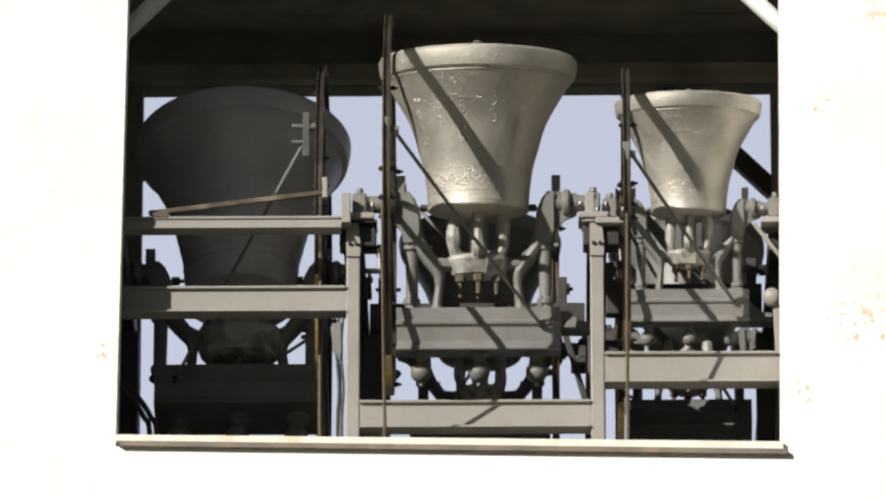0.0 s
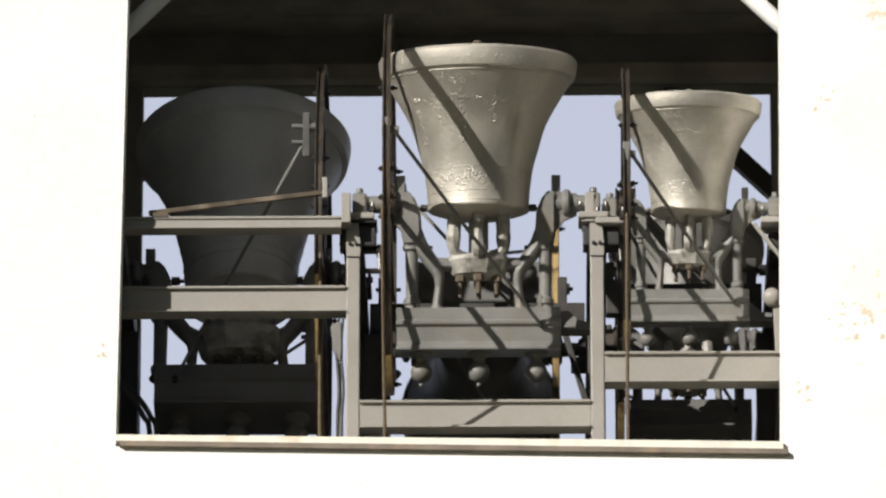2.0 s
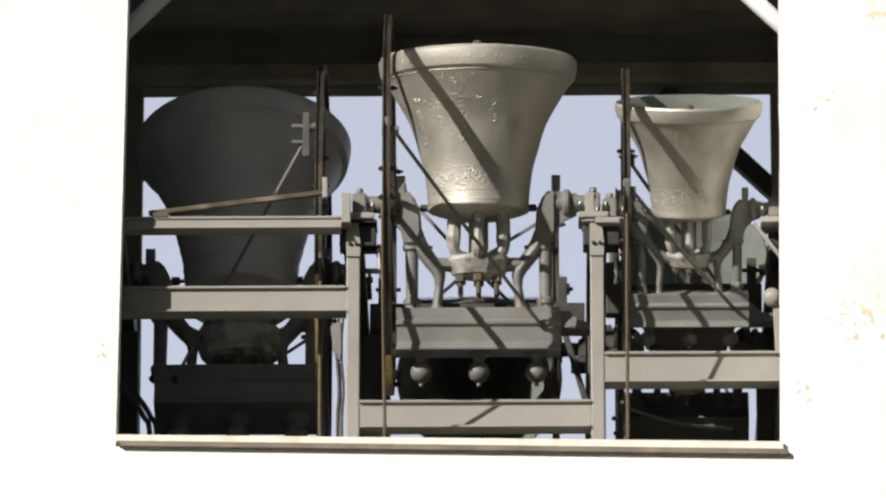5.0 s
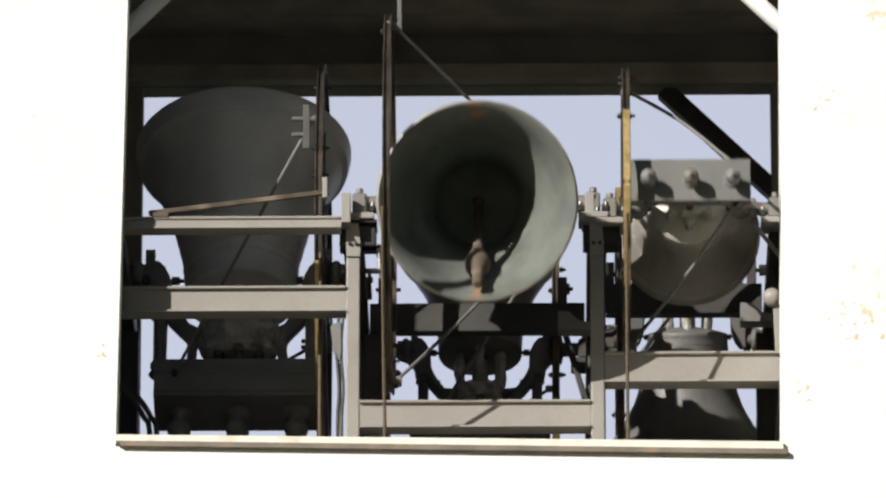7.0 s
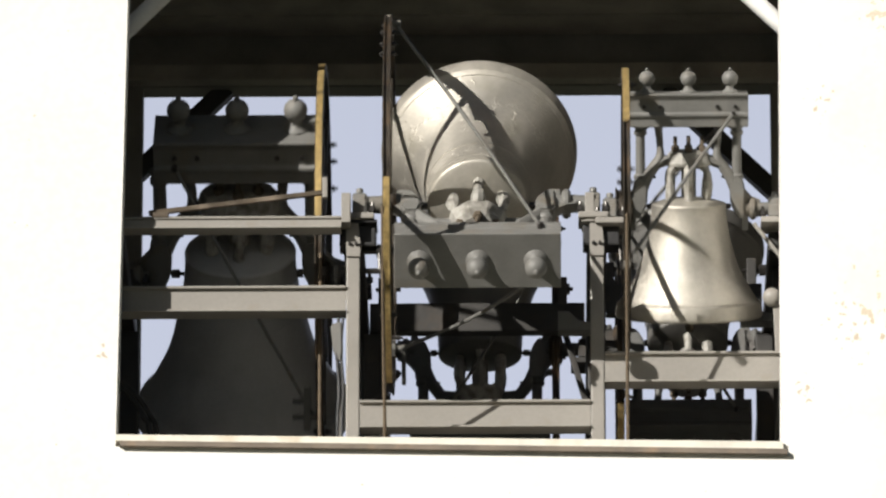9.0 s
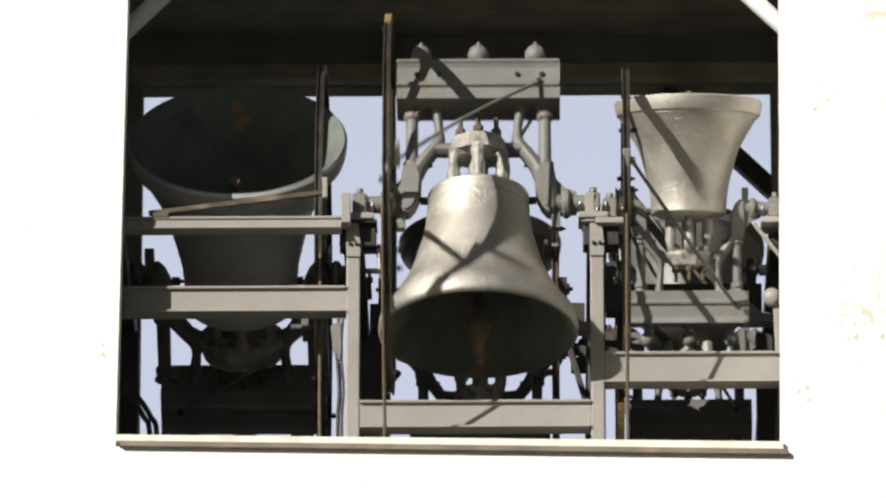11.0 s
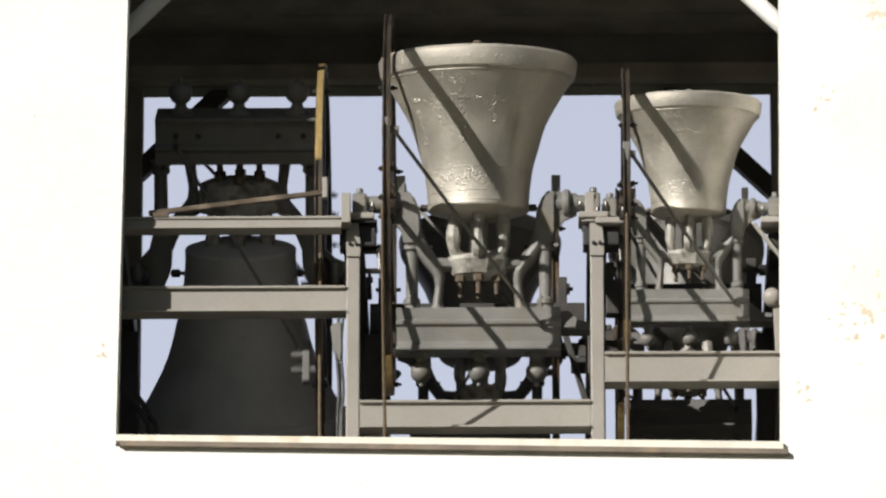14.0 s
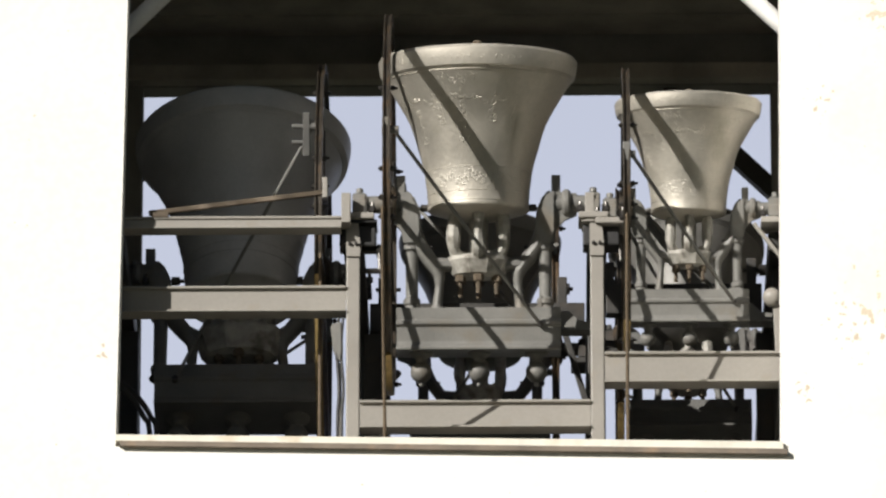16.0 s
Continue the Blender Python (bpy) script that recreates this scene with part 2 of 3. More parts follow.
def tower():
    bm = bmesh.new()
    s = 2600
    vs = [bm.verts.new(p) for p in ((-s, -s, 0), (s, -s, 0), (s, s, 0), (-s, s, 0))]
    bm.faces.new(vs)
    setting("ground", bm, GROUND, "flat dry meadow round the foot of the tower", "ground")
    # front wall: opening with slightly leaning jambs
    y0, y1 = -0.31, -0.10
    xl0, xl1, xr0, xr1 = -1.803, -1.754, 1.503, 1.540
    zb, zt = H - 1.347, H + 2.34
    bm = bmesh.new()
    prism(bm, [(-3.4, 0), (xl0, 0), (xl0, zb - 0.05), (xl1, zt), (xl1, H + 3.2), (-3.4, H + 3.2)], y0, y1, "y")
    prism(bm, [(3.2, 0), (3.2, H + 3.2), (xr1, H + 3.2), (xr1, zt), (xr0, zb - 0.05), (xr0, 0)], y0, y1, "y")
    prism(bm, [(xl0, 0), (xr0, 0), (xr0, zb - 0.105 - SINK), (xl0, zb - 0.05)], y0, y1, "y")
    prism(bm, [(xl1, zt), (xr1, zt), (xr1, H + 3.2), (xl1, H + 3.2)], y0, y1, "y")
    askew(bm)
    setting("wall_front", bm, PLASTER, "sunlit white plastered tower wall with small rust stains", "wall")
    # sill: pale slab and, below it, a brown strip for the slab's shadow
    sill = tagged(new("window_sill"), "long pale stone sill with a brown shadow strip below", "sill", kind="structure")
    bm = bmesh.new()
    prism(bm, [(-1.803, zb - 0.028), (1.508, zb - 0.085), (1.508, zb - 0.047), (-1.803, zb + 0.004)], y0 - 0.03, y1, "y")
    askew(bm, SINK)
    part("sill_slab", bm, SILL, sill)
    bm = bmesh.new()
    prism(bm, [(-1.781, zb - 0.056), (1.528, zb - 0.113), (1.528, zb - 0.088), (-1.781, zb - 0.031)], y0 - 0.036, y0 - 0.002, "y")
    askew(bm, SINK)
    part("shade_strip", bm, SILL_SHADE, sill, "brown strip for the shadow under the sill")
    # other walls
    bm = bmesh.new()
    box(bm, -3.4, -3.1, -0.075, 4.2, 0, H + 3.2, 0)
    setting("wall_left", bm, INNER, "grey plastered side wall of the belfry", "wall")
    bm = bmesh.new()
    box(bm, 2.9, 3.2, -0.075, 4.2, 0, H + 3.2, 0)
    setting("wall_right", bm, INNER, "grey plastered side wall of the belfry", "wall")
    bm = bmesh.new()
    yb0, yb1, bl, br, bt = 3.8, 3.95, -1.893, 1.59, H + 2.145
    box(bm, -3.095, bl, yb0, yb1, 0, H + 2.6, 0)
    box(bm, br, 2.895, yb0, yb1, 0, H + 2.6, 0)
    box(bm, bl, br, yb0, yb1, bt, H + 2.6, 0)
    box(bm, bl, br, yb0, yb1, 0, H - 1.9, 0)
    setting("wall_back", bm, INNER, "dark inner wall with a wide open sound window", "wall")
    bm = bmesh.new()
    box(bm, bl - 0.3, br + 0.3, yb0 - 0.1, yb0 - 0.004, bt + 0.004, bt + 0.10, 0.008)
    setting("lintel_beam", bm, CEIL, "dark timber lintel over the rear opening", "beam")
    # ceiling with boards
    bm = bmesh.new()
    box(bm, -3.09, 2.89, -0.07, 3.79, H + 2.47, H + 2.6, 0)
    for i in range(26):
        yy = -0.06 + i * 0.1475
        box(bm, -3.08, 2.88, yy, yy + 0.138, H + 2.435 + 0.004 * (i % 3), H + 2.47, 0)
    setting("ceiling", bm, CEIL, "dark boarded belfry ceiling", "ceiling")
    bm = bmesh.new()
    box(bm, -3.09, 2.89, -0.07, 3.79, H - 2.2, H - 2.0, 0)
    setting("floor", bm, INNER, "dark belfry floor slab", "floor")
    bm = bmesh.new()
    prism(bm, [(-3.9, H + 3.2), (3.7, H + 3.2), (-0.1, H + 5.2)], -0.9, 4.7, "y")
    setting("roof", bm, ROOF, "low pitched terracotta tower roof", "roof")
    # knee braces of the rear opening and of the front
    for (xa, za, xb, zb2) in ((-2.04, 1.48, -1.43, 2.10), (1.66, 1.42, 1.0, 2.08)):
        bm = bmesh.new()
        bar(bm, (xa, 3.875, H + za + 0.062), (xb, 3.875, H + zb2 + 0.062), 0.08, 0.1)
        tagged(part("knee_brace", bm, DARK), "dark diagonal steel knee brace of the rear opening", "brace", "rear knee braces")
    for (xa, za, xb, zb2) in ((1.72, 0.745, 1.17, 1.29), (-1.90, 0.80, -1.35, 1.36)):
        bm = bmesh.new()
        rod(bm, (xa, 0.0, H + za + 0.05), (xb, 0.0, H + zb2 + 0.05), 0.045, n=20)
        tagged(part("corner_tube", bm, WHITEPIPE, None, "", True), "white painted diagonal tube in the opening's corner", "brace", "front corner tubes")


# ---------- bells ----------
def bell_profile(k, tall=0.0):
    outer = [(0.492, -0.737), (0.503, -0.722), (0.502, -0.700), (0.494, -0.655), (0.488, -0.636), (0.472, -0.626), (0.462, -0.612), (0.438, -0.576), (0.409, -0.526),
             (0.374, -0.468), (0.343, -0.405), (0.322, -0.345), (0.306, -0.285), (0.285, -0.215), (0.270, -0.150), (0.261, -0.08), (0.256, -0.01),
             (0.2565, 0.022), (0.2575, 0.032), (0.254, 0.039), (0.246, 0.043), (0.225, 0.050), (0.190, 0.060), (0.13, 0.076), (0.0, 0.088)]
    inner = [(0.0, 0.045), (0.15, 0.035), (0.19, 0.018), (0.212, -0.01), (0.228, -0.15), (0.262, -0.285), (0.30, -0.405), (0.355, -0.52), (0.405, -0.60), (0.428, -0.655), (0.470, -0.728)]
    def longer(pts):
        return [(r * k, z * k + tall * max(0.0, min(1.0, (z + 0.55) / 0.55))) for r, z in pts]

    return longer(outer), longer(inner)


def radius_at(profile, z):
    for (r0, z0), (r1, z1) in zip(profile, profile[1:]):
        if z0 <= z <= z1 and z1 > z0:
            return r0 + (r1 - r0) * (z - z0) / (z1 - z0)
    return profile[0][0]


def relief(profile, k, seed):
    """Cast ornament: letters by the lip, festoons on the flank, a leafy frieze by the shoulder."""
    rnd = random.Random(seed)
    bm = bmesh.new()

    def blob(a, z, w, h, lean=0.0):
        r = radius_at(profile, z)
        dr = (radius_at(profile, z + 0.01) - radius_at(profile, z - 0.01)) / 0.02
        nrm = Vector((math.cos(a), math.sin(a), -dr)).normalized()
        t = Vector((-math.sin(a), math.cos(a), 0))
        u = nrm.cross(t)
        c, s = math.cos(lean), math.sin(lean)
        t, u = t * c + u * s, u * c - t * s
        base = Vector((r * math.cos(a), r * math.sin(a), z))
        ring = [bm.verts.new(base + t * w * x + u * h * y - nrm * 0.001) for x, y in ((-1, -0.6), (-0.5, -1), (0.5, -1), (1, -0.6), (1, 0.6), (0.5, 1), (-0.5, 1), (-1, 0.6))]
        top = [bm.verts.new(base + t * w * x * 0.5 + u * h * y * 0.5 + nrm * 0.0012 * k) for x, y in ((-1, -1), (1, -1), (1, 1), (-1, 1))]
        for f in ((0, 1, 8), (1, 2, 9, 8), (2, 3, 9), (3, 4, 10, 9), (4, 5, 10), (5, 6, 11, 10), (6, 7, 11), (7, 0, 8, 11), (8, 9, 10, 11)):
            vs = ring + top
            bm.faces.new([vs[i] for i in f])

    n = 96
    for i in range(n):                                    # letters by the lip
        if i % 32 in (0, 1, 2) or rnd.random() < 0.12:
            continue
        a = 2 * math.pi * i / n
        blob(a, -0.675 * k, 0.0045 * k, 0.013 * k, rnd.uniform(-0.3, 0.3))
        if rnd.random() < 0.6:
            blob(a + 0.02, (-0.675 + rnd.choice((-0.008, 0, 0.008))) * k, 0.008 * k, 0.0035 * k, rnd.uniform(-0.3, 0.3))
    for g in range(8):                                    # festoons and plants
        a0 = 2 * math.pi * (g + 0.28) / 8
        for i in range(30):
            t = i / 29 * 2 - 1
            blob(a0 + t * 0.36, (-0.455 - 0.035 * (1 - t * t) + rnd.uniform(-0.012, 0.012)) * k, rnd.uniform(0.006, 0.016) * k, rnd.uniform(0.003, 0.008) * k, rnd.uniform(-1.5, 1.5))
        for c, spread, lo, hi, m in ((0.0, 0.045, -0.53, -0.27, 44), (0.34, 0.05, -0.51, -0.36, 30)):
            for i in range(m):
                u = rnd.random()
                blob(a0 + c + rnd.gauss(0, spread * (0.35 + 0.65 * abs(math.sin(u * 9)))), (lo + (hi - lo) * u) * k, rnd.uniform(0.003, 0.007) * k, rnd.uniform(0.006, 0.016) * k, rnd.uniform(-1.2, 1.2))
    for g in range(6):                                    # medallions under the lip
        a0 = 2 * math.pi * (g + 0.74) / 6
        for i in range(34):
            blob(a0 + rnd.gauss(0, 0.10), (-0.575 + rnd.gauss(0, 0.013)) * k, rnd.uniform(0.004, 0.013) * k, rnd.uniform(0.003, 0.008) * k, rnd.uniform(-1.5, 1.5))
    for i in range(560):                                  # leafy frieze
        a = rnd.uniform(0, 2 * math.pi)
        blob(a, (-0.095 + 0.018 * math.sin(a * 14) + rnd.gauss(0, 0.024)) * k, rnd.uniform(0.003, 0.009) * k, rnd.uniform(0.004, 0.012) * k, rnd.uniform(-1.5, 1.5))
    return bm


def church_bell(label, k, side, wheel_r, wheel_x, block_w, block_up, paint, yoke, shafts, seed, ornate=True, rope_end=122):
    """A bell hung in a cast yoke with a counterweight, on two stub shafts, with its rope wheel. Axis along x through the origin; mouth down."""
    root = tagged(new("church_bell"), label, "bell", "bells of the ring")
    shaded = not ornate and k > 1
    tall = 0.11 if shaded else 0.0
    outer, inner = bell_profile(k, tall)
    bm = bmesh.new()
    turned(bm, outer, None, 88)
    faces = turned(bm, inner + [outer[0]], None, 88)
    for f in faces:
        f.material_index = 1
    bmesh.ops.remove_doubles(bm, verts=bm.verts, dist=1e-5)
    body = part("bell_body", bm, (paint, PATINA), root, "cast bell painted grey, greenish inside", True)
    bm = bmesh.new()
    for z, w in ((-0.618, 0.003), (-0.155, 0.0025), (-0.035, 0.0025), (0.012, 0.003)):
        r = radius_at(outer, z * k)
        turned(bm, [(r - 0.004, (z - w * 1.3) * k), (r + w * 0.8 * k, (z - w * 0.5) * k), (r + w * 0.8 * k, (z + w * 0.5) * k), (r - 0.004, (z + w * 1.3) * k)], None, 88)
    part("moulding", bm, paint, body, "", True)
    if ornate:
        tagged(part("ornament", relief(outer, k, seed), paint, body, "cast letters, festoons and leaves in relief", True), kind="stuff")
    # crown of loops and the clamp that holds them, close under the counterweight
    up0, up1 = 0.545 * block_up, 0.762 * block_up
    top = up0 - (0.09 if shaded else 0.16 * k)
    low = top - (0.17 if shaded else 0.125) * k
    bm = bmesh.new()
    for i in range(6):
        a = 2 * math.pi * i / 6 + 0.52
        c, s = math.cos(a), math.sin(a)
        pts = smooth_path([(0.14 * c * k, 0.14 * s * k, 0.06 * k + tall), (0.145 * c * k, 0.145 * s * k, (0.06 * k + tall + low) * 0.5), (0.135 * c * k, 0.135 * s * k, low - 0.01), (0.05 * c * k, 0.05 * s * k, low + 0.025)], 5)
        tube(bm, pts, [(0.030 + 0.007 * math.sin(0.55 * j + 2.3 * i)) * k for j in range(len(pts))], 8)
    rod(bm, (0, 0, 0.07 * k + tall), (0, 0, low + 0.03), 0.05 * k)
    part("crown", bm, CROWN, body, "bright painted crown loops", True)
    bm = bmesh.new()
    turned(bm, [(0, low), (0.10 * k, low), (0.160 * k, low + 0.014 * k), (0.164 * k, low + 0.034 * k), (0.135 * k, top - 0.022 * k), (0.10 * k, top - 0.004 * k), (0, top)], None, 10)
    for v in bm.verts:
        v.co.y *= 0.85
        v.co.x *= 1.3 if shaded else 1.0
    part("clamp", bm, CROWN, body, "bright cast clamp over the crown")
    for i in range(6):
        bm = bmesh.new()
        a = 2 * math.pi * (i + 0.5) / 6
        x, y = 0.105 * k * math.cos(a), 0.09 * k * math.sin(a)
        rod(bm, (x, y, top - 0.03 * k), (x, y, top + 0.085 * k), 0.013 * k, n=10)
        nut(bm, (x, y, top - 0.014 * k), (x, y, top + 0.022 * k), 0.026 * k)
        part("clamp_bolt", bm, RUST, body, "rusty clamp bolt", True)
    # clapper
    bm = bmesh.new()
    turned(bm, [(0, 0.03), (0.03 * k, 0.03), (0.022 * k, -0.1 * k), (0.022 * k, -0.40 * k), (0.03 * k, -0.52 * k), (0.052 * k, -0.60 * k), (0.066 * k, -0.65 * k), (0.062 * k, -0.70 * k),
                (0.036 * k, -0.735 * k), (0.025 * k, -0.81 * k), (0.03 * k, -0.86 * k), (0.02 * k, -0.885 * k), (0, -0.888 * k)], None, 20)
    clapper = part("clapper", bm, RUST, root, "rusty iron clapper", True)
    # yoke: counterweight beam
    hw = block_w / 2
    d = 0.145 * k
    h = up1 - up0
    sec = [(d, up1), (d, up1 - 0.06 * h), (d * 0.93, up1 - 0.10 * h), (d * 0.86, up1 - 0.2 * h), (d * 0.86, up1 - 0.55 * h), (d * 0.97, up1 - 0.60 * h), (d * 0.97, up1 - 0.68 * h), (d * 0.86, up1 - 0.72 * h), (d * 0.84, up0)]
    sec = sec + [(-y, z) for y, z in reversed(sec)]
    bm = bmesh.new()
    prism(bm, sec, -hw, hw)
    bmesh.ops.bevel(bm, geom=list(bm.edges), offset=0.003, segments=1, affect="EDGES")
    block = part("counterweight", bm, yoke, root, "moulded cast counterweight beam")
    for x in (-0.75, -0.48, 0.48, 0.78):
        bm = bmesh.new()
        nut(bm, (x * hw, -d * 0.84, up1 - 0.38 * h), (x * hw, -(d * 0.84 + 0.014), up1 - 0.38 * h), 0.014 * k)
        part("bolt", bm, BOLT, block, "dark bolt head")
    for x in (-0.70, 0.0, 0.70):
        bm = bmesh.new()
        m = Matrix.Translation((x * hw, 0, up1 - 0.002))
        ball = [(0.0545 * math.cos(q), 0.098 + 0.0545 * math.sin(q)) for q in [radians(-62 + 142 * i / 12) for i in range(13)]]
        foot = [(0, 0), (0.060, 0), (0.060, 0.008), (0.052, 0.016), (0.036, 0.024), (0.027, 0.036)]
        nub = [(0.012, 0.154), (0.013, 0.164), (0.007, 0.172), (0, 0.173)]
        turned(bm, [(r * k, z * k) for r, z in foot + ball + nub], m, 28)
        part("ball_finial", bm, yoke, block, "", True)
    # posts, arches and shafts
    px = 0.337 * (hw / 0.415)
    for s in (-1, 1):
        if shaded:
            px = 0.41 if s < 0 else 0.375
        bm = bmesh.new()
        col = Matrix.Translation((s * px, 0, 0))
        turned(bm, [(0, 0.10 * k), (0.040 * k, 0.10 * k), (0.036 * k, 0.20 * k), (0.046 * k, 0.215 * k), (0.046 * k, 0.232 * k), (0.033 * k, 0.245 * k), (0.031 * k, up0 - 0.07 * k), (0.043 * k, up0 - 0.055 * k),
                    (0.043 * k, up0 - 0.035 * k), (0.034 * k, up0 - 0.025 * k), (0.05 * k, up0 + 0.004), (0, up0 + 0.004)], col, 20)
        post = part("yoke_post", bm, yoke, root, "", True)
        bm = bmesh.new()
        prism(bm, [(s * (px - 0.035 * k), 0.215 * k), (s * (px + 0.038 * k), 0.215 * k), (s * (px + 0.055 * k), 0.14 * k), (s * (px + 0.055 * k), -0.05 * k), (s * (px + 0.03 * k), -0.07 * k),
                   (s * (px - 0.01 * k), -0.04 * k), (s * (px - 0.045 * k), 0.04 * k), (s * (px - 0.05 * k), 0.14 * k)], -0.06 * k, 0.06 * k, "y")
        bmesh.ops.bevel(bm, geom=list(bm.edges), offset=0.012 * k, segments=2, affect="EDGES")
        part("yoke_foot", bm, yoke, post, "", True)
        bm = bmesh.new()
        prism(bm, [(s * (px + 0.02 * k), 0.20 * k), (s * (px + 0.06 * k), 0.13 * k), (s * (px + 0.10 * k), 0.085 * k), (s * (px + 0.16 * k), 0.06 * k), (s * (px + 0.16 * k), -0.05 * k), (s * (px + 0.02 * k), -0.06 * k)], -0.018 * k, 0.03 * k, "y")
        part("fillet", bm, yoke, post)
        bm = bmesh.new()
        pts = smooth_path([(s * px * 0.63, 0, up0 + 0.02), (s * px * 0.62, 0, up0 - 0.03 * k), (s * px * 0.59, 0, 0.42 * k), (s * px * 0.60, 0, 0.35 * k), (s * px * 0.73, 0, 0.285 * k), (s * px * 0.87, 0, 0.215 * k), (s * px * 0.97, 0, 0.13 * k)], 6)
        wide = [0.045, 0.026, 0.022, 0.034, 0.038, 0.040, 0.040]
        rad = [wide[min(i // 6, 6)] + (wide[min(i // 6 + 1, 6)] - wide[min(i // 6, 6)]) * (i % 6) / 6 for i in range(len(pts))]
        tube(bm, pts, [r * k for r in rad], 12, 1.3)
        part("yoke_arch", bm, yoke, post, "", True)
        bm = bmesh.new()
        q = 0.075 * k
        prism(bm, [(s * (px - 0.02 * k), up0 + 0.004)] + [(s * (px - 0.02 * k - q * (1 - math.cos(a)) ), up0 - q * (1 - math.sin(a)) * 1.0) for a in [math.pi / 2 * i / 6 for i in range(7)]], -0.04 * k, 0.04 * k, "y")
        part("corner_bracket", bm, yoke, post)
        bm = bmesh.new()
        pts = smooth_path([(s * px * 0.66, 0, 0.31 * k), (s * px * 0.45, 0, low + 0.05 * k), (s * px * 0.2, 0, low + 0.06 * k)], 5)
        tube(bm, pts, 0.036 * k, 10, 1.3)
        part("clamp_arm", bm, yoke, post, "", True)
        bm = bmesh.new()
        rod(bm, (s * (px + 0.03 * k), 0, 0), (s * shafts, 0, 0), 0.05 * k, 0.042 * k, 20)
        rod(bm, (s * (px + 0.085 * k), 0, 0), (s * (px + 0.13 * k), 0, 0), 0.075 * k, n=20)
        part("shaft", bm, yoke, post, "stub shaft in the bearing", True)
        bm = bmesh.new()
        bar(bm, (s * (px + 0.055 * k), 0, 0.02 * k), (s * (px + 0.055 * k), 0, -0.145 * k), 0.045 * k, 0.05 * k)
        part("stop_horn", bm, yoke, post)
        for zz in (0.02, 0.22):
            bm = bmesh.new()
            nut(bm, (s * (px - 0.045 * k), 0, zz * k), (s * (px - 0.085 * k), 0, zz * k), 0.02 * k)
            rod(bm, (s * (px - 0.04 * k), 0, zz * k), (s * (px - 0.105 * k), 0, zz * k), 0.009 * k, n=8)
            part("bolt", bm, BOLT, post, "dark bolt")
    # rope wheel
    wheel_bm = bmesh.new()
    w = 0.019
    sec = [(wheel_r, -w), (wheel_r, -w + 0.007), (wheel_r - 0.013, -w + 0.012), (wheel_r - 0.013, w - 0.012), (wheel_r, w - 0.007), (wheel_r, w), (wheel_r - 0.05, w), (wheel_r - 0.05, -w)]
    turned(wheel_bm, sec, Matrix.Translation((wheel_x, 0, 0)) @ pose(0, 0, 0, 0, 90, 0), 96, True)
    rim = part("wheel_rim", wheel_bm, WHEEL, root, "grooved steel rim of the rope wheel", True)
    bm = bmesh.new()
    arc = [radians(b) for b in range(44, rope_end, 2)]
    for dx in (-0.011, 0.0, 0.011):
        tube(bm, [(wheel_x + dx, -(wheel_r - 0.006) * math.cos(b), (wheel_r - 0.006) * math.sin(b)) for b in arc], 0.0085, 6)
    part("wound_rope", bm, ROPE, rim, "golden brown rope in the rim's groove", True)
    for i in range(8):
        a = 2 * math.pi * (i + 0.5) / 8
        bm = bmesh.new()
        bar(bm, (wheel_x, 0.05 * math.cos(a), 0.05 * math.sin(a)), (wheel_x, (wheel_r - 0.045) * math.cos(a), (wheel_r - 0.045) * math.sin(a)), 0.018, 0.035)
        part("spoke", bm, WHEEL, rim)
    for deg in (-178, -187, -193, -150, -20, 75):
        bm = bmesh.new()
        b = radians(deg)
        p = ((wheel_r - 0.05) * -math.cos(b), (wheel_r - 0.05) * math.sin(b))
        rod(bm, (wheel_x - 0.04, *p), (wheel_x + 0.055, *p), 0.007, n=8)
        nut(bm, (wheel_x + 0.022, *p), (wheel_x + 0.04, *p), 0.014)
        nut(bm, (wheel_x - 0.02, *p), (wheel_x - 0.034, *p), 0.014)
        part("rim_bolt", bm, BOLT, rim, "dark bolt through the rim")
    bm = bmesh.new()
    rod(bm, (wheel_x - 0.035, 0, 0), (wheel_x + 0.035, 0, 0), 0.10 * k, n=24)
    part("hub", bm, WHEEL, rim, "", True)
    for s in (-1, 1):
        bm = bmesh.new()
        end = (-math.copysign(0.75 * hw, wheel_x), s * 0.135 * k, 0.635 * block_up)
        fy, fz = (0.92, 0.24) if ornate or k < 1 else (0.875, 0.262)
        foot = (wheel_x * 0.92, s * wheel_r * fy, -wheel_r * fz)
        mid = Vector(end).lerp(Vector(foot), 0.5) + Vector((0, s * 0.03, 0.012))
        tube(bm, smooth_path([end, mid, foot], 6), 0.0095, 8)
        part("brace_rod", bm, YOKE, rim, "thin bracing rod from wheel to yoke", True)
        bm = bmesh.new()
        rod(bm, (wheel_x * 0.86, foot[1], foot[2]), (wheel_x * 1.05, foot[1], foot[2]), 0.02, n=10)
        box(bm, wheel_x * 1.0 - 0.02, wheel_x * 1.0 + 0.02, foot[1] - 0.03, foot[1] + 0.03, foot[2] - 0.06, foot[2] + 0.06)
        if shaded:
            ux = wheel_x * 0.84
            bar(bm, (ux, foot[1] - s * 0.09, foot[2] + 0.12), (ux, foot[1] + s * 0.04, foot[2] - 0.06), 0.036, 0.05)
            for q in (0.0, 0.07):
                rod(bm, (ux - 0.075, foot[1] - s * q * 0.6, foot[2] + q), (ux + 0.02, foot[1] - s * q * 0.6, foot[2] + q), 0.013, n=10)
        # the big bell's clamps take the yoke colour darkened for shade
        part("rim_clamp", bm, YOKE_SHADE if shaded else YOKE, rim, "small steel clamp on the rim")
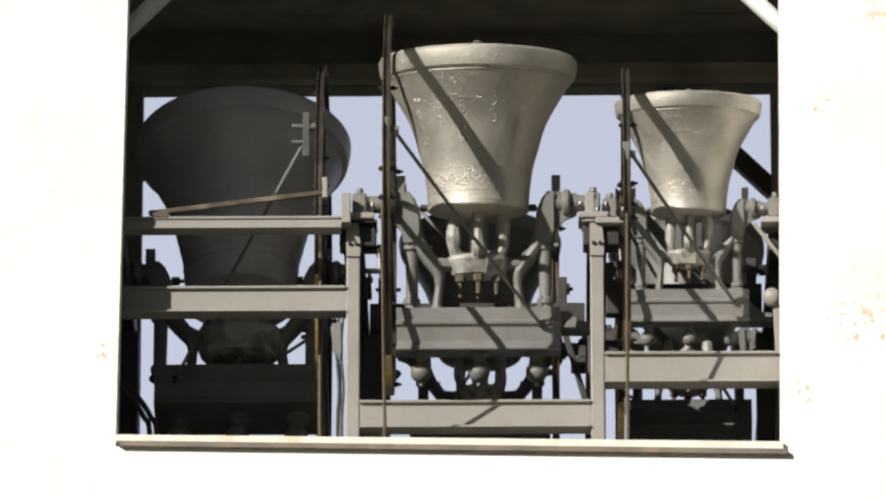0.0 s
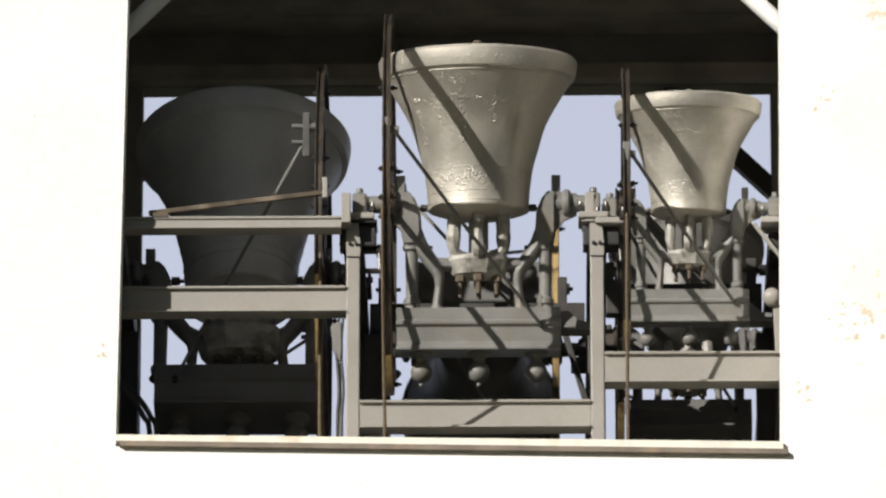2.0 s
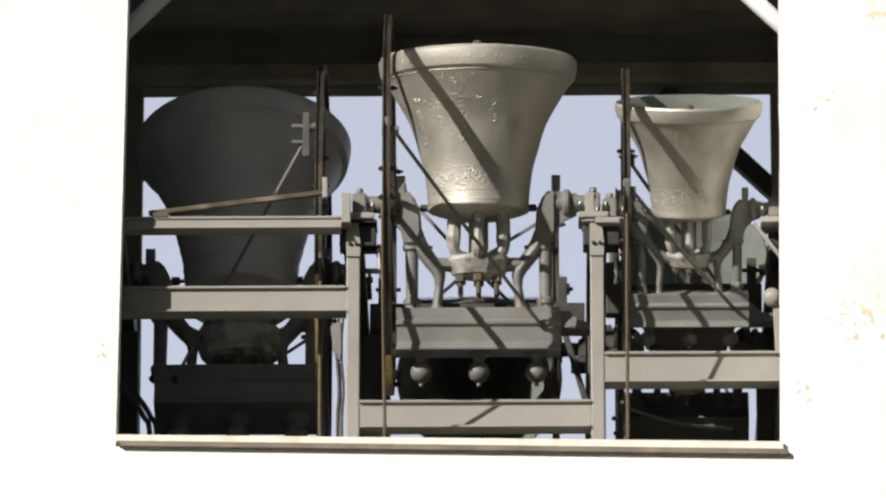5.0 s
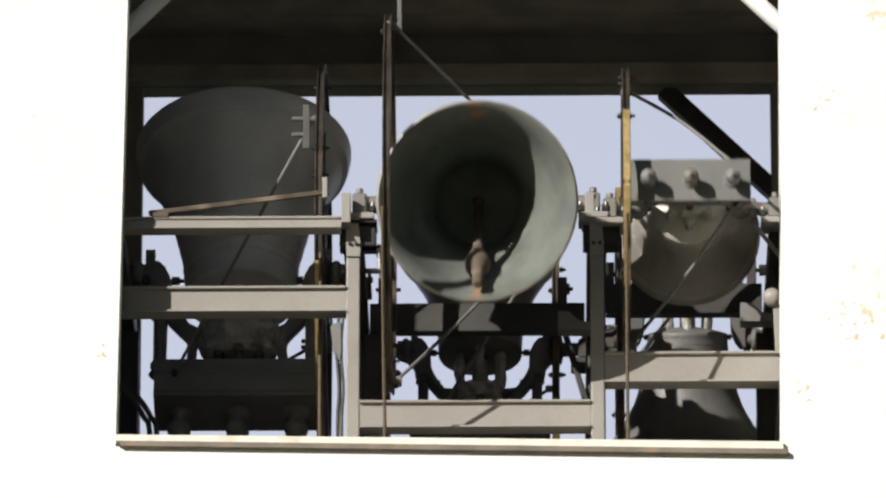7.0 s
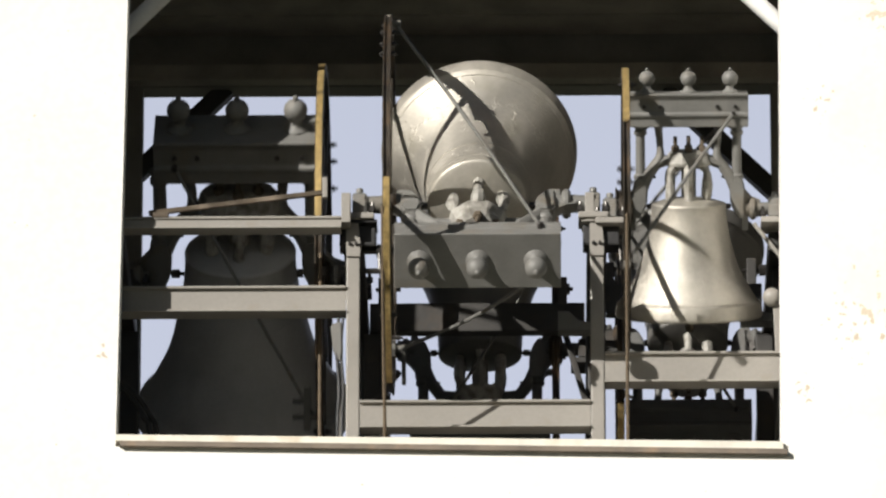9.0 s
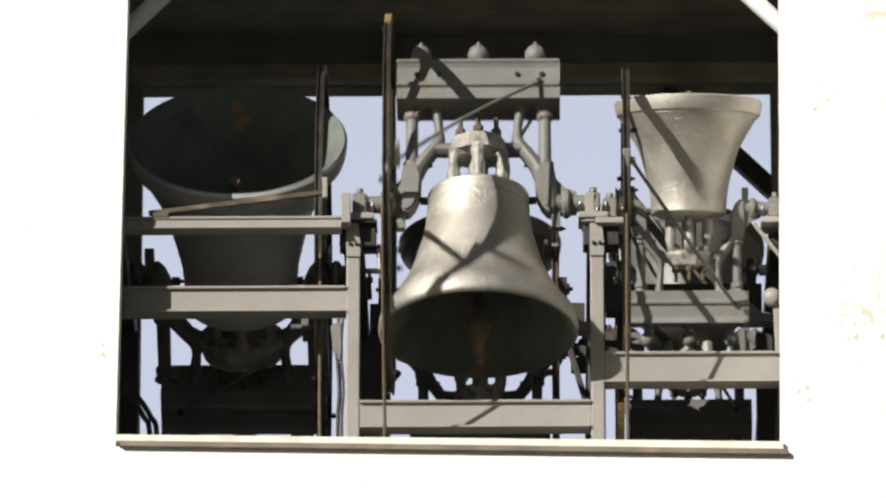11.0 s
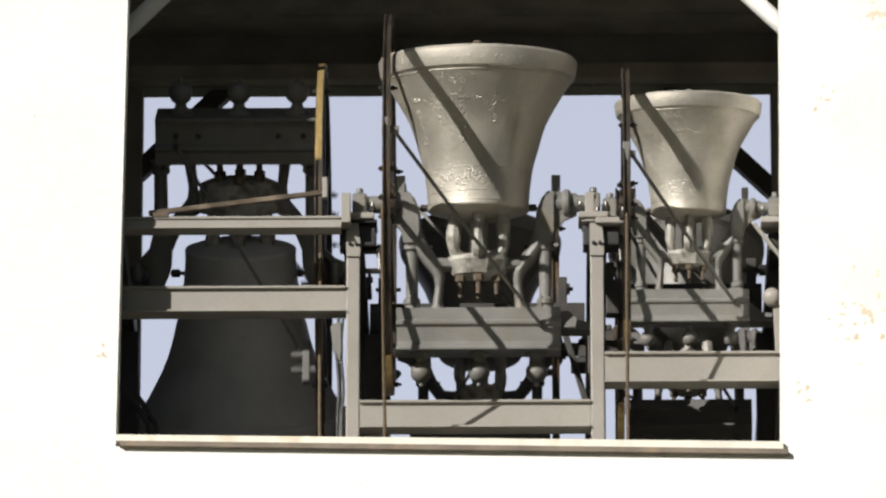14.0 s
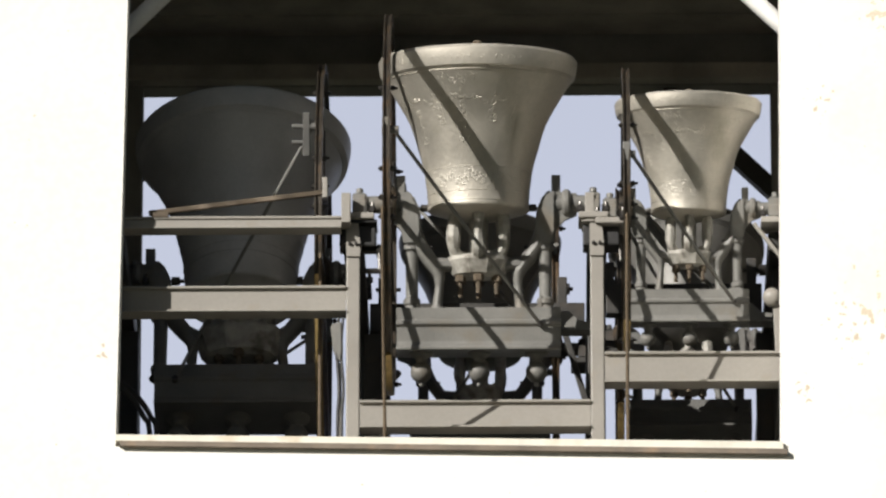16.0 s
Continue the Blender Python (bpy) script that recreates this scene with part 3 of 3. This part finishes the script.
        if s == math.copysign(1, wheel_x) and (ornate or k < 1):
            bm = bmesh.new()
            rx = wheel_x * 0.87
            box(bm, rx - 0.011, rx + 0.011, min(s * wheel_r * 0.90, s * wheel_r * 1.12), max(s * wheel_r * 0.90, s * wheel_r * 1.12), foot[2] - 0.02, foot[2] + 0.02, 0.003)
            part("stop_bar", bm, YOKE, rim, "short grey stop bar at the rim")
        bm = bmesh.new()
        rod(bm, (end[0], s * 0.10 * k, end[2]), (end[0], s * 0.155 * k, end[2]), 0.015 * k, n=10)
        part("rod_bolt", bm, BOLT, rim, "dark bolt")
    return root, clapper


# places of the bell axes
AXIS = {"left": (-1.245, 1.25, H + 0.075), "middle": (0.0, 0.0, H), "right": (1.063, 0.0, H - 0.031), "rear_middle": (-0.01, 2.2, H + 0.01), "rear_right": (1.088, 2.2, H + 0.06)}


def frame_box(name, x0, x1, y0, y1, z0, z1, mat, label, category="beam", group="", bevel=0.006):
    bm = bmesh.new()
    box(bm, x0, x1, y0, y1, H + z0, H + z1, bevel)
    return tagged(part(name, bm, mat), label, category, group)


def steel_beam(x0, x1, y, z0, z1, mat, label, lip=0.022):
    """A channel beam with its flat web to the front and lips at top and bottom."""
    root = tagged(new("steel_beam"), label, "beam", "bell frame beams")
    root.location = ((x0 + x1) / 2, y, H + z0)
    hx, h = (x1 - x0) / 2, z1 - z0
    bm = bmesh.new()
    box(bm, -hx, hx, -0.045, -0.03, 0.012, h - 0.014, 0)
    part("web", bm, mat, root)
    for za, zb in ((0, 0.012), (h - 0.014, h)):
        bm = bmesh.new()
        box(bm, -hx, hx, -0.045 - lip, 0.05, za, zb, 0.003)
        part("flange", bm, mat, root)
    return root


def bearing(x, y, z, mat, label):
    root = tagged(new("pillow_block"), label, "bearing", "shaft bearings")
    root.location = (x, y, z)
    bm = bmesh.new()
    box(bm, -0.075, 0.075, -0.09, 0.09, -0.105, -0.072, 0.006)
    part("foot", bm, mat, root)
    bm = bmesh.new()
    prism(bm, [(-0.075, -0.072), (0.075, -0.072), (0.07, 0.0), (0.05, 0.04), (0.02, 0.058), (-0.02, 0.058), (-0.05, 0.04), (-0.07, 0.0)], -0.036, 0.036)
    bmesh.ops.bevel(bm, geom=list(bm.edges), offset=0.008, segments=2, affect="EDGES")
    part("housing", bm, YOKE if mat is STEEL else mat, root)
    for sx in (-1, 1):
        bm = bmesh.new()
        nut(bm, (sx * 0.065, -0.07, -0.065), (sx * 0.065, -0.07, -0.035), 0.018)
        rod(bm, (sx * 0.065, -0.07, -0.04), (sx * 0.065, -0.07, -0.015), 0.009, n=8)
        part("bolt", bm, BOLT, root, "dark bolt")
    bm = bmesh.new()
    rod(bm, (0, -0.02, 0.05), (0, -0.02, 0.078), 0.018, n=12)
    part("grease_cup", bm, YOKE, root, "", True)
    return root


def bell_frame():
    posts = ((-0.631, "A"), (0.597, "B"), (1.515, "C"))
    for x, n in posts[:2]:
        root = tagged(new("frame_post"), "light grey steel post under the shaft bearings", "post", "frame posts")
        root.location = (x, 0, H)
        bm = bmesh.new()
        box(bm, -0.034, 0.034, -0.05, 0.05, -1.98, -0.235, 0.006)
        part("shaft_tube", bm, STEEL, root)
        bm = bmesh.new()
        prism(bm, [(-0.034, -0.30), (0.034, -0.30), (0.036, -0.24), (0.026, -0.122), (-0.036, -0.122), (-0.036, -0.24)], -0.062, 0.062, "y")
        part("head_plate", bm, STEEL, root)
        for dx in (-0.016, 0.016):
            bm = bmesh.new()
            nut(bm, (dx, -0.06, -0.235), (dx, -0.078, -0.235), 0.010)
            part("bolt", bm, BOLT, root, "dark bolt head")
        bm = bmesh.new()
        box(bm, -0.07, 0.115, -0.035, 0.09, -0.235, -0.122, 0.008)
        # shadow below the bearing is put into the block's colour
        part("shim_block", bm, BLACK, root, "steel shim block coloured black as in shadow")
        bm = bmesh.new()
        box(bm, -0.075, 0.12, -0.07, 0.09, -0.121, -0.106, 0.003)
        # left cap plate also black, to sink into that shadow
        part("cap_plate", bm, BLACK if x < 0 else STEEL, root)
        bm = bmesh.new()
        box(bm, -0.058, -0.012, -0.150 if x < 0 else -0.075, -0.04, -0.150 if x < 0 else -0.122, 0.010 if x < 0 else 0.035, 0.004)
        part("upright_plate", bm, STEEL, root)
    # beams in the plane of the posts
    steel_beam(-1.90, -0.667, 0.0, -0.594, -0.457, STEEL, "light grey steel beam before the dark bell")
    steel_beam(-1.90, -0.690, -0.09, -0.176, -0.112, STEEL, "narrow light grey steel rail before the dark bell", 0.01)
    steel_beam(-0.595, 0.561, 0.0, -1.215, -1.070, STEEL, "light grey steel beam under the largest front bell")
    steel_beam(0.633, 1.95, 0.0, -0.979, -0.817, STEEL, "light grey steel beam under the small front bell")
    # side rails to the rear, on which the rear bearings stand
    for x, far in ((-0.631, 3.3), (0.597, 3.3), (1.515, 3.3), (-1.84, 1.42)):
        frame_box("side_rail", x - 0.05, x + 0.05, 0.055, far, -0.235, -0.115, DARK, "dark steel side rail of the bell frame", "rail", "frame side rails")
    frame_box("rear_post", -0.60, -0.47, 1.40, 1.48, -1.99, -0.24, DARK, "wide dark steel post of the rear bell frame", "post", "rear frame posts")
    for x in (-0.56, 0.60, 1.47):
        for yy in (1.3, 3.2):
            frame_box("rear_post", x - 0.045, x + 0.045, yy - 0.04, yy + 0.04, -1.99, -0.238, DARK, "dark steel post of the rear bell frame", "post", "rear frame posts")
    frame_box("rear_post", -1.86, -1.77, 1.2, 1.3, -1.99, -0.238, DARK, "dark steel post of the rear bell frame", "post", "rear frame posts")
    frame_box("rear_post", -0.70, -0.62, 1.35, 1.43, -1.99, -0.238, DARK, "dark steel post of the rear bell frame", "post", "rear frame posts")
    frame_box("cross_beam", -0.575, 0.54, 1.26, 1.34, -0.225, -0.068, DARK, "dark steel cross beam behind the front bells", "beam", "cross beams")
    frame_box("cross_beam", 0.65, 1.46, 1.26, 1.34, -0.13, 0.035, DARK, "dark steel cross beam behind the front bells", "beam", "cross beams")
    # bearings
    for x, y, z in ((-0.60, 0, H), (0.58, 0, H), (1.50, 0, H - 0.031), (0.665, 0, H - 0.031)):
        bearing(x, y, z, STEEL, "grey pillow block bearing on a frame post")
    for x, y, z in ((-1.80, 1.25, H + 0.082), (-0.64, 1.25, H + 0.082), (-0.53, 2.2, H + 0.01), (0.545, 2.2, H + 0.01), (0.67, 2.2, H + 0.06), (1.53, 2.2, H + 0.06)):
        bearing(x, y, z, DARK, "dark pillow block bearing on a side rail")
    # pointed stops on hangers under the side rails, behind the yokes
    for x, z in ((0.40, -0.517), (1.325, -0.475)):
        stop = tagged(new("swing_stop"), "grey pointed steel stop on a hanger under the side rail", "stop", "swing stops")
        bm = bmesh.new()
        prism(bm, [(x, H + z - 0.05), (x, H + z + 0.05), (x + 0.055, H + z + 0.05), (x + 0.105, H + z + 0.0), (x + 0.17, H + z - 0.01), (x + 0.17, H + z - 0.05)], 0.30, 0.40, "y")
        part("wedge", bm, YOKE, stop)
        bm = bmesh.new()
        box(bm, x + 0.165, x + 0.215, 0.31, 0.39, H + z - 0.06, H - 0.237, 0.004)
        part("hanger", bm, DARK, stop, "dark hanger plate")
    # bar that holds the rope before the dark bell
    guide = tagged(new("rope_guide"), "rusty flat bar with an upright end plate on the rail", "guide bar")
    bm = bmesh.new()
    bar(bm, (-1.66, -0.13, H - 0.091), (-0.765, 0.04, H + 0.085), 0.022, 0.026)
    part("flat_bar", bm, RUST, guide)
    bm = bmesh.new()
    box(bm, -0.79, -0.765, 0.02, 0.06, H + 0.05, H + 0.16, 0.003)
    part("end_plate", bm, STEEL, guide, "grey end plate")
    bm = bmesh.new()
    box(bm, -1.645, -1.56, -0.152, -0.115, H - 0.118, H - 0.090, 0.004)
    part("foot_plate", bm, RUST, guide)


def small_things():
    # cables down the left of the first post
    for dx, r in ((-0.072, 0.008), (-0.05, 0.007)):
        bm = bmesh.new()
        pts = smooth_path([(-0.631 + dx, -0.03, H - 0.62), (-0.64 + dx, -0.035, H - 0.8), (-0.628 + dx, -0.03, H - 1.0), (-0.635 + dx, -0.03, H - 1.2), (-0.63 + dx, -0.03, H - 1.9)], 6)
        tube(bm, pts, r, 8)
        tagged(part("cable", bm, RUBBER, None, "", True), "black cable clipped along a frame post", "cable", "post cables")
    conduit = tagged(new("conduit"), "pale conduit with a junction box beside a frame post", "conduit")
    bm = bmesh.new()
    rod(bm, (-0.70, -0.02, H - 0.86), (-0.69, -0.02, H - 1.95), 0.011, n=12)
    part("pipe", bm, STEEL, conduit, "", True)
    bm = bmesh.new()
    prism(bm, [(-0.745, -0.66), (-0.685, -0.64), (-0.68, -0.8), (-0.69, -0.86), (-0.73, -0.80)], -0.05, 0.0, "y")
    for v in bm.verts:
        v.co.z += H
    bmesh.ops.bevel(bm, geom=list(bm.edges), offset=0.008, segments=2, affect="EDGES")
    part("junction_box", bm, YOKE, conduit)
    # hoses in the dark corner
    for dx in (0.0, 0.035):
        bm = bmesh.new()
        pts = smooth_path([(-1.84 + dx, 0.2, H - 0.88), (-1.76 + dx, 0.2, H - 0.95), (-1.69 + dx, 0.2, H - 1.06), (-1.655 + dx, 0.2, H - 1.2), (-1.645 + dx, 0.2, H - 1.98)], 6)
        tube(bm, pts, 0.014, 8)
        tagged(part("hose", bm, DARK, None, "", True), "dark hose bent down in the corner of the belfry", "hose", "corner hoses")
    # hand knobs with hanging rods beside the bearings
    for x, z in ((-0.515, -0.245), (-0.5, -0.35), (0.7, -0.2)):
        root = tagged(new("locking_handle"), "dark locking handle with a hanging pin beside the bearing", "handle", "locking handles")
        bm = bmesh.new()
        rod(bm, (x - 0.09, 0.02, H + z), (x, 0.02, H + z), 0.014, n=10)
        rod(bm, (x, 0.02, H + z), (x + 0.025, 0.02, H + z), 0.035, n=14)
        part("knob", bm, BOLT, root)
        bm = bmesh.new()
        rod(bm, (x + 0.012, 0.0, H + z + 0.03), (x + 0.018, 0.0, H + z - 0.11), 0.009, n=8)
        part("pin", bm, BOLT, root)
    # stop pins on the cross beam behind
    for x, z, l in ((-0.545, 0.02, 0.13), (0.40, 0.02, 0.08), (0.70, 0.1, -0.1), (1.36, 0.12, 0.16)):
        yy = 1.3
        root = tagged(new("stop_pin"), "dark threaded stop pin with a nut on the frame", "pin", "stop pins")
        bm = bmesh.new()
        rod(bm, (x, yy, H + z), (x + l, yy, H + z), 0.011, n=8)
        nut(bm, (x + l * 0.55, yy, H + z), (x + l * 0.8, yy, H + z), 0.03)
        part("thread", bm, BOLT, root)
        bm = bmesh.new()
        bar(bm, (x + l * 0.3, yy, H + z + 0.06), (x + l * 0.3, yy, H + z - 0.2), 0.05, 0.05)
        part("bracket", bm, DARK, root)
    # pale weight and its bracket beside the small bell
    weight = tagged(new("lever_weight"), "pale round lever weight on a grey bracket", "weight")
    bm = bmesh.new()
    turned(bm, [(0, -0.048), (0.02, -0.045), (0.04, -0.026), (0.048, 0), (0.04, 0.026), (0.02, 0.045), (0, 0.048)], Matrix.Translation((1.475, -0.06, H - 0.53)), 24)
    part("ball", bm, STEEL, weight, "", True)
    bm = bmesh.new()
    bar(bm, (1.505, -0.03, H - 0.50), (1.515, -0.03, H - 0.815), 0.05, 0.05)
    part("bracket", bm, STEEL, weight)
    bm = bmesh.new()
    bar(bm, (1.39, 0.0, H - 0.11), (1.53, 0.0, H - 0.30), 0.022, 0.02)
    tagged(part("strut", bm, STEEL), "pale thin strut beside the bearing", "strut")
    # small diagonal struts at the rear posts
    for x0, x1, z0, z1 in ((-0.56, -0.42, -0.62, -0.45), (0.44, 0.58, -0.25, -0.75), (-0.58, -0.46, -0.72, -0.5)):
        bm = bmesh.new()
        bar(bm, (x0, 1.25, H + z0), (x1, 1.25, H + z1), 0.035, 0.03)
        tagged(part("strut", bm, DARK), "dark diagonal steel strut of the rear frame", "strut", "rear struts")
    # ropes from the wheels down through the floor
    for (x, y, z, yb) in ((-0.466, -0.90, -0.35, -0.10), (0.745, -0.66, -0.3, -0.10), (-0.802, 0.16, -0.2, 0.25)):
        bm = bmesh.new()
        tube(bm, [(x, y, H + z), (x - 0.002, y * 0.7 + yb * 0.3, H + z * 0.4 - 0.6), (x, yb, H - 1.4), (x, yb, H - 1.99)], 0.009, 8)
        tagged(part("bell_rope", bm, OLDROPE, None, "", True), "thin brown rope hanging from a bell wheel", "rope", "bell ropes")


backdrop()
tower()
bell_frame()
B = {}
B["middle"] = church_bell("silver painted bell with cast reliefs in a grey yoke", 1.0, -1, 0.966, -0.449, 0.83, 1.0, SILVER, YOKE, 0.59, 1)
B["right"] = church_bell("small silver painted bell with cast reliefs in a grey yoke", 0.741, -1, 0.715, -0.318, 0.60, 0.775, SILVER, YOKE, 0.44, 2)
B["left"] = church_bell("large dull grey bell in a dark grey yoke, in the shade", 1.125, 1, 1.11, 0.43, 0.86, 1.135, DULL, YOKE, 0.57, 3, False, 150)
# rear row: shade is in the paint of bells and yokes
B["rear_middle"] = church_bell("grey bell in the rear row behind the large silver bell", 0.86, 1, 0.84, 0.40, 0.74, 0.87, REARBELL, YOKE_SHADE, 0.53, 4, False)
B["rear_right"] = church_bell("grey bell in the rear row behind the small silver bell", 0.83, -1, 0.81, -0.36, 0.66, 0.84, REARBELL, YOKE_SHADE, 0.44, 5, False)
small_things()

# ---------- turning of the bells ----------
# seconds and the angle of the mouth from straight down along the line of sight, towards the camera positive
SWING = {
    "left": [(0, -147), (6.6, -147), (7.0, -143.5), (7.3, -138.5), (7.5, -133.5), (7.8, -123), (8.0, -112), (8.25, -97), (8.5, -80), (8.75, -56), (9.0, -28), (9.2, -5), (9.4, 18), (9.6, 40), (9.85, 71), (10.1, 100),
             (10.35, 119), (10.6, 133), (10.85, 143), (11.1, 153), (11.3, 157), (11.55, 159), (11.8, 157), (12.0, 152), (12.25, 143), (12.5, 133), (12.75, 119), (13.0, 100), (13.25, 72), (13.5, 42), (13.75, 15),
             (14.0, -11), (14.25, -46), (14.5, -79), (14.75, -99), (15.0, -115), (15.25, -130), (15.5, -139), (15.75, -145), (16.0, -147)],
    "middle": [(0, 189), (5.0, 189), (5.4, 188), (5.7, 186.5), (5.92, 184.5), (6.1, 174), (6.3, 157), (6.5, 139), (6.75, 116), (7.0, 91), (7.25, 54), (7.5, 18), (7.75, -13), (8.0, -43), (8.25, -70), (8.5, -91), (8.75, -105), (9.0, -112), (9.21, -114)],
    "right": [(0, 189), (3.9, 189), (4.2, 189), (4.5, 187), (4.8, 181), (5.1, 168), (5.4, 147), (5.7, 115), (6.0, 74), (6.3, 32), (6.5, 5), (6.75, -40), (7.0, -76), (7.25, -105), (7.5, -120), (7.78, -126)],
    "rear_middle": [(0, 204), (0.6, 206), (0.9, 215), (1.2, 235), (1.5, 255), (1.8, 280), (2.1, 317), (2.4, 360), (2.7, 420), (3.0, 465), (3.3, 495), (3.6, 510), (3.9, 515)],
    "rear_right": [(0, -143), (2.4, -143), (2.6, -138), (2.8, -126), (3.0, -110), (3.2, -93), (3.4, -74), (3.6, -50), (3.85, -8), (4.0, 18), (4.2, 57), (4.4, 88), (4.6, 109), (4.8, 124), (5.0, 139), (5.2, 150), (5.45, 155)],
}
# the others swing back the way they came
TURN = {"middle": 9.21, "right": 7.78, "rear_middle": 3.9, "rear_right": 5.45}


def motions():
    for key, rows in SWING.items():
        root, clapper = B[key]
        if key in TURN:
            t0 = TURN[key]
            back = [(2 * t0 - t, a) for t, a in reversed(rows[:-1]) if 2 * t0 - t < 15.9]
            rows = rows + back + [(16.0, back[-1][1])]
        x, y, z = AXIS[key]
        walk(root, [(t, pose(x, y, z, -(a - TILT))) for t, a in rows])
        hang = []
        for t, a in rows:
            phi = (a - TILT + 180) % 360 - 180
            lean = -max(-28, min(28, phi * 0.8))
            hang.append((t, pose(0, 0, 0.02, -lean)))
        walk(clapper, hang)


motions()
